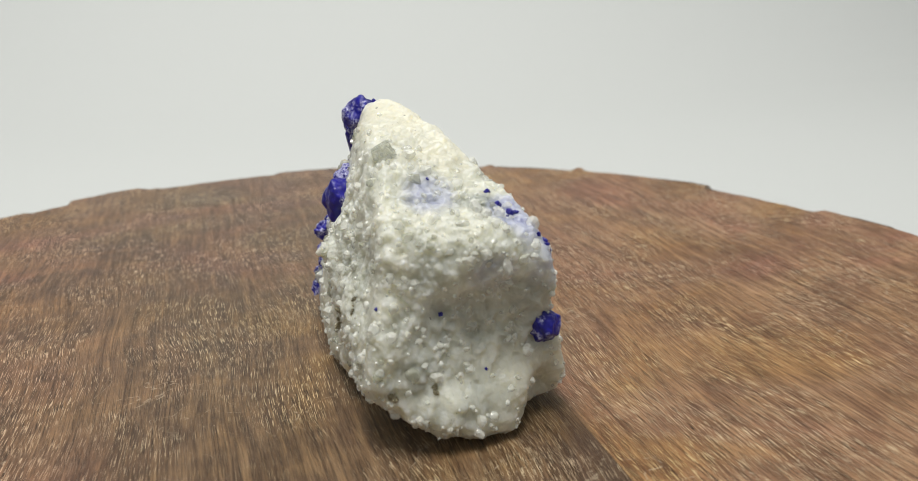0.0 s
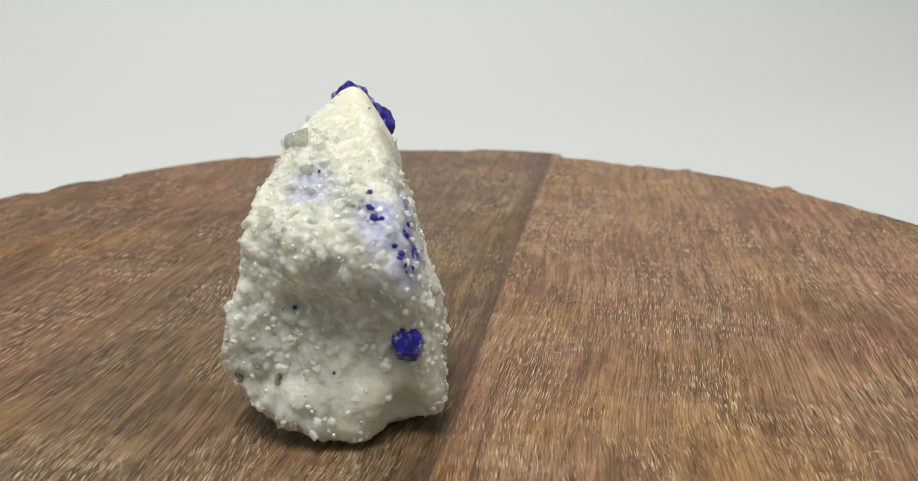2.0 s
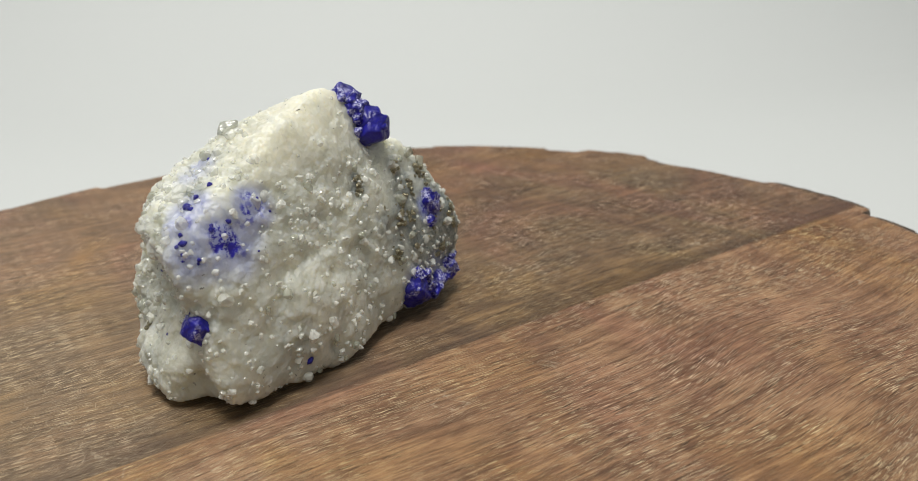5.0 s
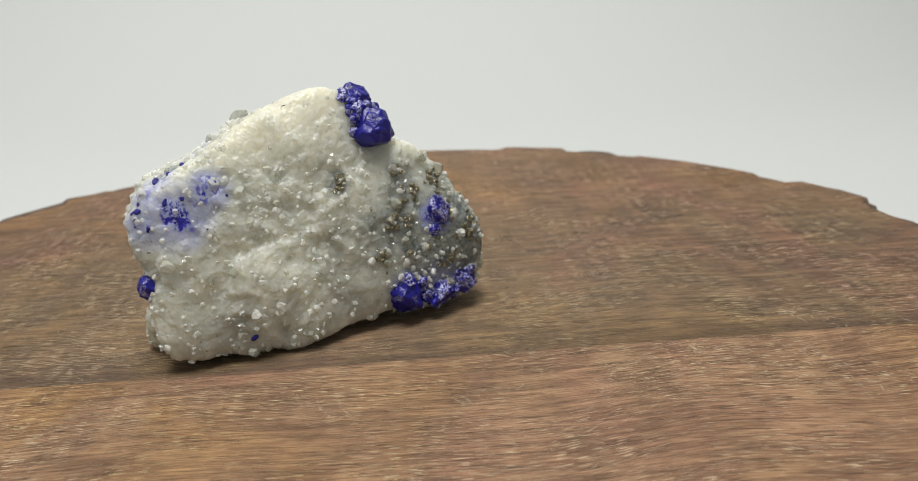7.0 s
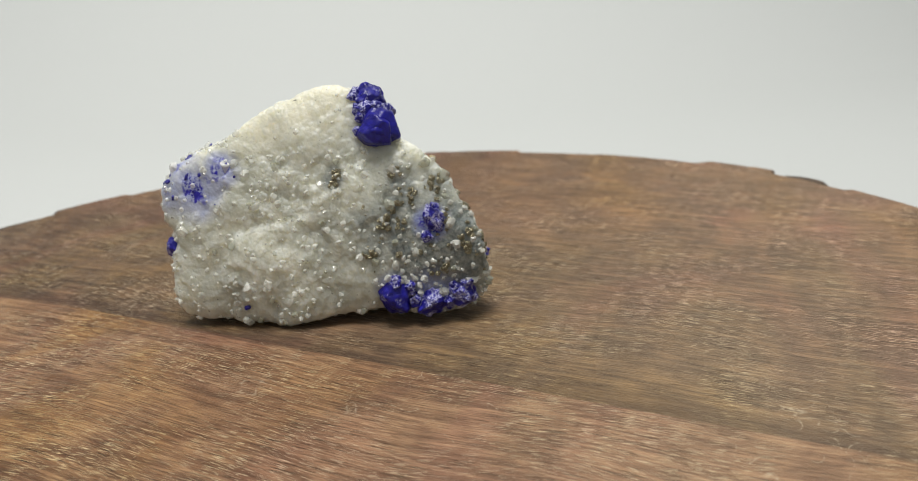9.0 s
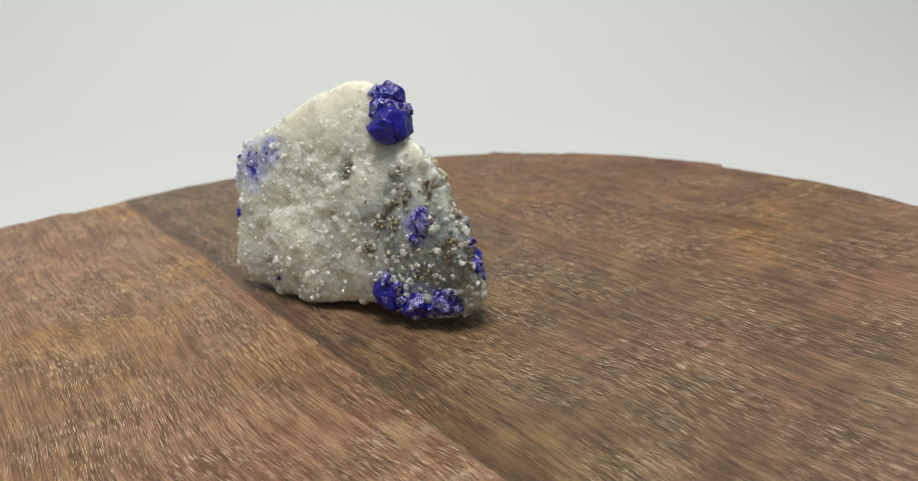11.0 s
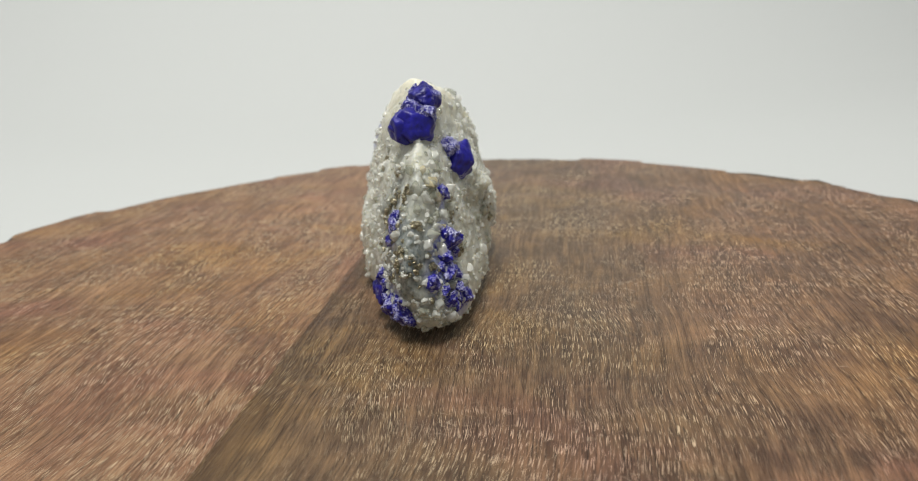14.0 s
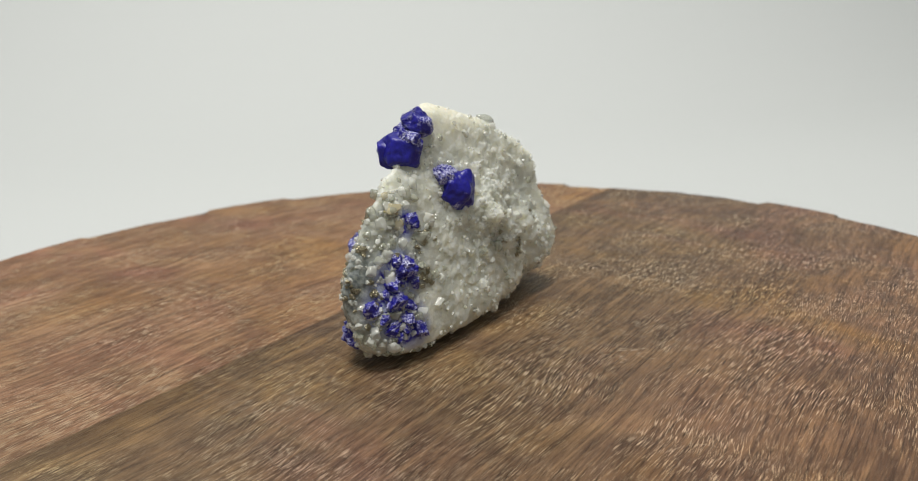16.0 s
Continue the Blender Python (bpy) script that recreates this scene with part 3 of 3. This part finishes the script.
def grain(name, me, place, normal, size, rng, sink, label=""):
    stretch = Matrix.Diagonal((size * rng.uniform(0.8, 1.2), size * rng.uniform(0.8, 1.2), size * rng.uniform(0.8, 1.2), 1))
    tumble = Euler((rng.uniform(0, 6), rng.uniform(0, 6), rng.uniform(0, 6))).to_matrix().to_4x4()
    return child(name, me, specimen, frame_on(place, normal, 0, sink) @ tumble @ stretch, label)


# blue specks: millimetres on the board, half size in millimetres
SPECKS = [(18.6, -40.9, 41.2, 0.8), (20.3, -43.4, 39.8, 0.8), (21.9, -45.2, 38.7, 1.1), (25.7, -47.2, 36.6, 0.5), (27.5, -47.2, 33.8, 0.9),
          (28.1, -45.0, 30.5, 0.6), (26.6, -47.4, 35.0, 0.7), (16.6, -52.9, 13.3, 0.4), (9.4, -51.3, 23.2, 0.6), (-1.1, -52.1, 25.1, 0.5),
          (25.4, -27.7, 5.5, 0.95), (27.7, -48.3, 33.5, 0.6), (28.3, -47.5, 30.9, 0.4), (23.1, -44.9, 38.9, 0.7), (9.0, -41.0, 44.5, 0.4)]
rng = random.Random(5)
for x, y, z, s in SPECKS:
    place, normal = on_stone(x, y, z)
    grain("blue_grain", rng.choice(BLUE_GRAINS), place, normal, s * 0.75 / 1000, rng, 0.0001, "tiny blue grain")
for k in range(18):
    x, y, z, spread, _ = BLUE_ZONES[(0, 0, 1, 2, 3, 4, 8, 9, 10, 11, 12)[k % 11]]
    place, normal = on_stone(*(c + rng.gauss(0, spread * 0.5) for c in (x, y, z)))
    grain("blue_grain", rng.choice(BLUE_GRAINS), place, normal, rng.uniform(0.2, 0.5) / 1000, rng, 0.0001, "tiny blue grain")

# brassy pyrite
for x, y, z, s in ((7.9, -55.8, 12.3, 0.8), (0.3, -56.8, 11.3, 0.8), (10.0, -11.4, 33.7, 1.0), (9.8, -11.0, 35.2, 0.9), (10.1, -11.6, 32.4, 0.9),
                   (-4.8, -43.5, 23.0, 0.6), (-4.6, -43.9, 21.0, 0.5), (-10.7, -27.9, 20.6, 0.7), (-10.6, -28.4, 19.0, 0.6)):
    place, normal = on_stone(x, y, z)
    for k in range(3):
        place2, normal2 = on_stone(x + rng.gauss(0, 0.5), y + rng.gauss(0, 0.5), z + rng.gauss(0, 0.5))
        grain("pyrite_grain", rng.choice(PYRITES), place2, normal2, s * rng.uniform(0.5, 0.9) / 1000, rng, 0.0001, "brassy pyrite grain")
for k in range(50):
    x, y, z, spread, _ = GREY_ZONES[k % 8]
    place, normal = on_stone(*(c + rng.gauss(0, spread * 0.55) for c in (x, y, z)))
    grain("pyrite_grain", rng.choice(PYRITES), place, normal, rng.choice((0.3, 0.4, 0.5, 0.75)) * rng.uniform(0.8, 1.2) / 1000, rng, 0.0001, "brassy pyrite grain")

# knots of pyrite in the grey zone
for x, y, z in ((-3.4, 14.7, 17.6), (6.2, -1.0, 23.6), (1.1, 2.9, 29.4), (4.0, 2.0, 24.0), (-3.0, 10.0, 24.0), (9.0, -3.0, 17.0), (-8.3, -5.1, 26.6),
                (-12.0, 12.5, 17.0), (-4.0, 6.0, 31.0), (-9.5, -1.5, 17.5), (0.0, 10.5, 13.0), (2.0, -1.0, 34.0), (-7.7, -35.7, 16.9),
                (-9.0, -3.5, 26.5), (-11.6, -2.2, 16.5), (-7.3, 12.5, 27.0), (-8.0, 15.8, 19.0), (-5.0, 12.8, 21.0)):
    for k in range(10):
        place, normal = on_stone(x + rng.gauss(0, 0.9), y + rng.gauss(0, 0.9), z + rng.gauss(0, 1.0))
        grain("pyrite_grain", rng.choice(PYRITES), place, normal, rng.uniform(0.35, 0.75) / 1000, rng, 0.0, "brassy pyrite grain")

# larger single crystals of calcite
for seed, at, s, mat, label in ((1, (1.3, -34.4, 47.6), (2.2, 1.9, 2.0), SMOKY, "smoky grey calcite crystal"), (2, (-7.6, 3.5, 33.2), (1.3, 1.3, 2.2), HONEY, "honey-coloured calcite crystal"),
                                (3, (-8.3, -3.0, 25.4), (2.6, 1.6, 1.9), SMOKY, "smoky grey calcite crystal"), (4, (-8.0, -6.5, 29.0), (1.4, 1.4, 1.6), CALCITE, "clear calcite crystal"),
                                (5, (22.0, -33.0, 37.5), (1.4, 1.1, 1.1), CALCITE, "clear calcite crystal")):
    place, normal = on_stone(*at)
    me = crystal_mesh("calcite_crystal", seed + 90, [c / 1000 for c in s], 0.1, 8, 34, 4, mat)
    child("calcite_crystal", me, specimen, frame_on(place, normal, seed, 0.0005), label)

# the crust of chunky crystals down the narrow end
CRUST = [crystal_mesh("calcite_crystal", 120 + k, (1, 1, 1), 0.15, 8, 40, 3, mat) for k, mat in enumerate((CALCITE, SMOKY, CALCITE, SMOKY, CALCITE, HONEY))]
rng = random.Random(21)
for k in range(150):
    f = rng.random()
    x, y, z = -6.0 - 7.0 * f + rng.gauss(0, 1.6), 2.0 + 7.0 * f + rng.gauss(0, 3.4), 37.0 - 33.0 * f + rng.gauss(0, 1.5)
    place, normal = on_stone(x, y, max(z, 1.5))
    me = CRUST[5] if rng.random() < 0.06 else CRUST[rng.randrange(5)]
    s = rng.choice((0.45, 0.6, 0.8, 1.2)) * rng.uniform(0.8, 1.15) / 1000
    tumble = Euler((rng.uniform(0, 6), rng.uniform(0, 6), rng.uniform(0, 6))).to_matrix().to_4x4()
    child("calcite_crystal", me, specimen, frame_on(place, normal, 0, s * 0.1) @ tumble @ Matrix.Diagonal((s, s * rng.uniform(0.7, 1.3), s, 1)))

# clear grains strewn over the stone: the larger ones singly, the sand between them as one
rng = random.Random(9)
weights = (0.5 + 0.45 * GREY_AT) * np.clip(1.0 - 1.1 * CREAM_AT, 0.04, 1.0) * AREA_AT
normals_up = STONE[:, 2] > 0.002
pool = np.flatnonzero(normals_up)
foot = np.linalg.norm(STONE - local(2.0, 5.0, 8.0), axis=1) < 0.011
weights = weights * np.where(foot, 1.8, 1.0)
pw = np.clip(weights[pool], 0.03, None)
picks = np.random.RandomState(4).choice(pool, size=1500, p=pw / pw.sum())
for i in picks[:280]:
    place, normal, _, _ = TREE.find_nearest(Vector(STONE[i]))
    kind = SMOKY_GRAINS if rng.random() < 0.18 else GRAINS
    grain("calcite_grain", rng.choice(kind), place, normal, rng.choice((0.6, 0.8, 0.9, 1.15)) * rng.uniform(0.8, 1.2) / 1000, rng, 0.00005)

verts, faces = [], []
shapes = [([v.co.copy() for v in me.vertices], [tuple(p.vertices) for p in me.polygons]) for me in GRAINS]
for i in picks[280:]:
    place, normal, _, _ = TREE.find_nearest(Vector(STONE[i]))
    size = rng.choice((0.3, 0.4, 0.5, 0.65)) * rng.uniform(0.8, 1.2) / 1000
    m = frame_on(place, normal, 0, 0.00002) @ Euler((rng.uniform(0, 6), rng.uniform(0, 6), rng.uniform(0, 6))).to_matrix().to_4x4() @ Matrix.Diagonal((size, size * rng.uniform(0.7, 1.2), size, 1))
    co, fs = rng.choice(shapes)
    start = len(verts)
    verts += [m @ v for v in co]
    faces += [tuple(start + k for k in f) for f in fs]
child("calcite_sand", mesh_from("calcite_sand", verts, faces, CALCITE, smooth=False), specimen, label="fine clear calcite grains", kind="stuff")


# ---------------------------------------------------------------- turning
TILT = pose(0, 0, 0, 0.64, 0, 0) @ pose(0, 0, 0, 0, 0.99, 0)      # the board stands a little askew on its axis


def motions():
    turning = [(t, pose(0, 0, 0, 0, 0, -turn) @ TILT) for t, turn, yaw, pitch, roll in ROWS]
    walk(board, turning)
    walk(specimen, [(t, m @ Matrix.Translation(BASE)) for t, m in turning])


motions()
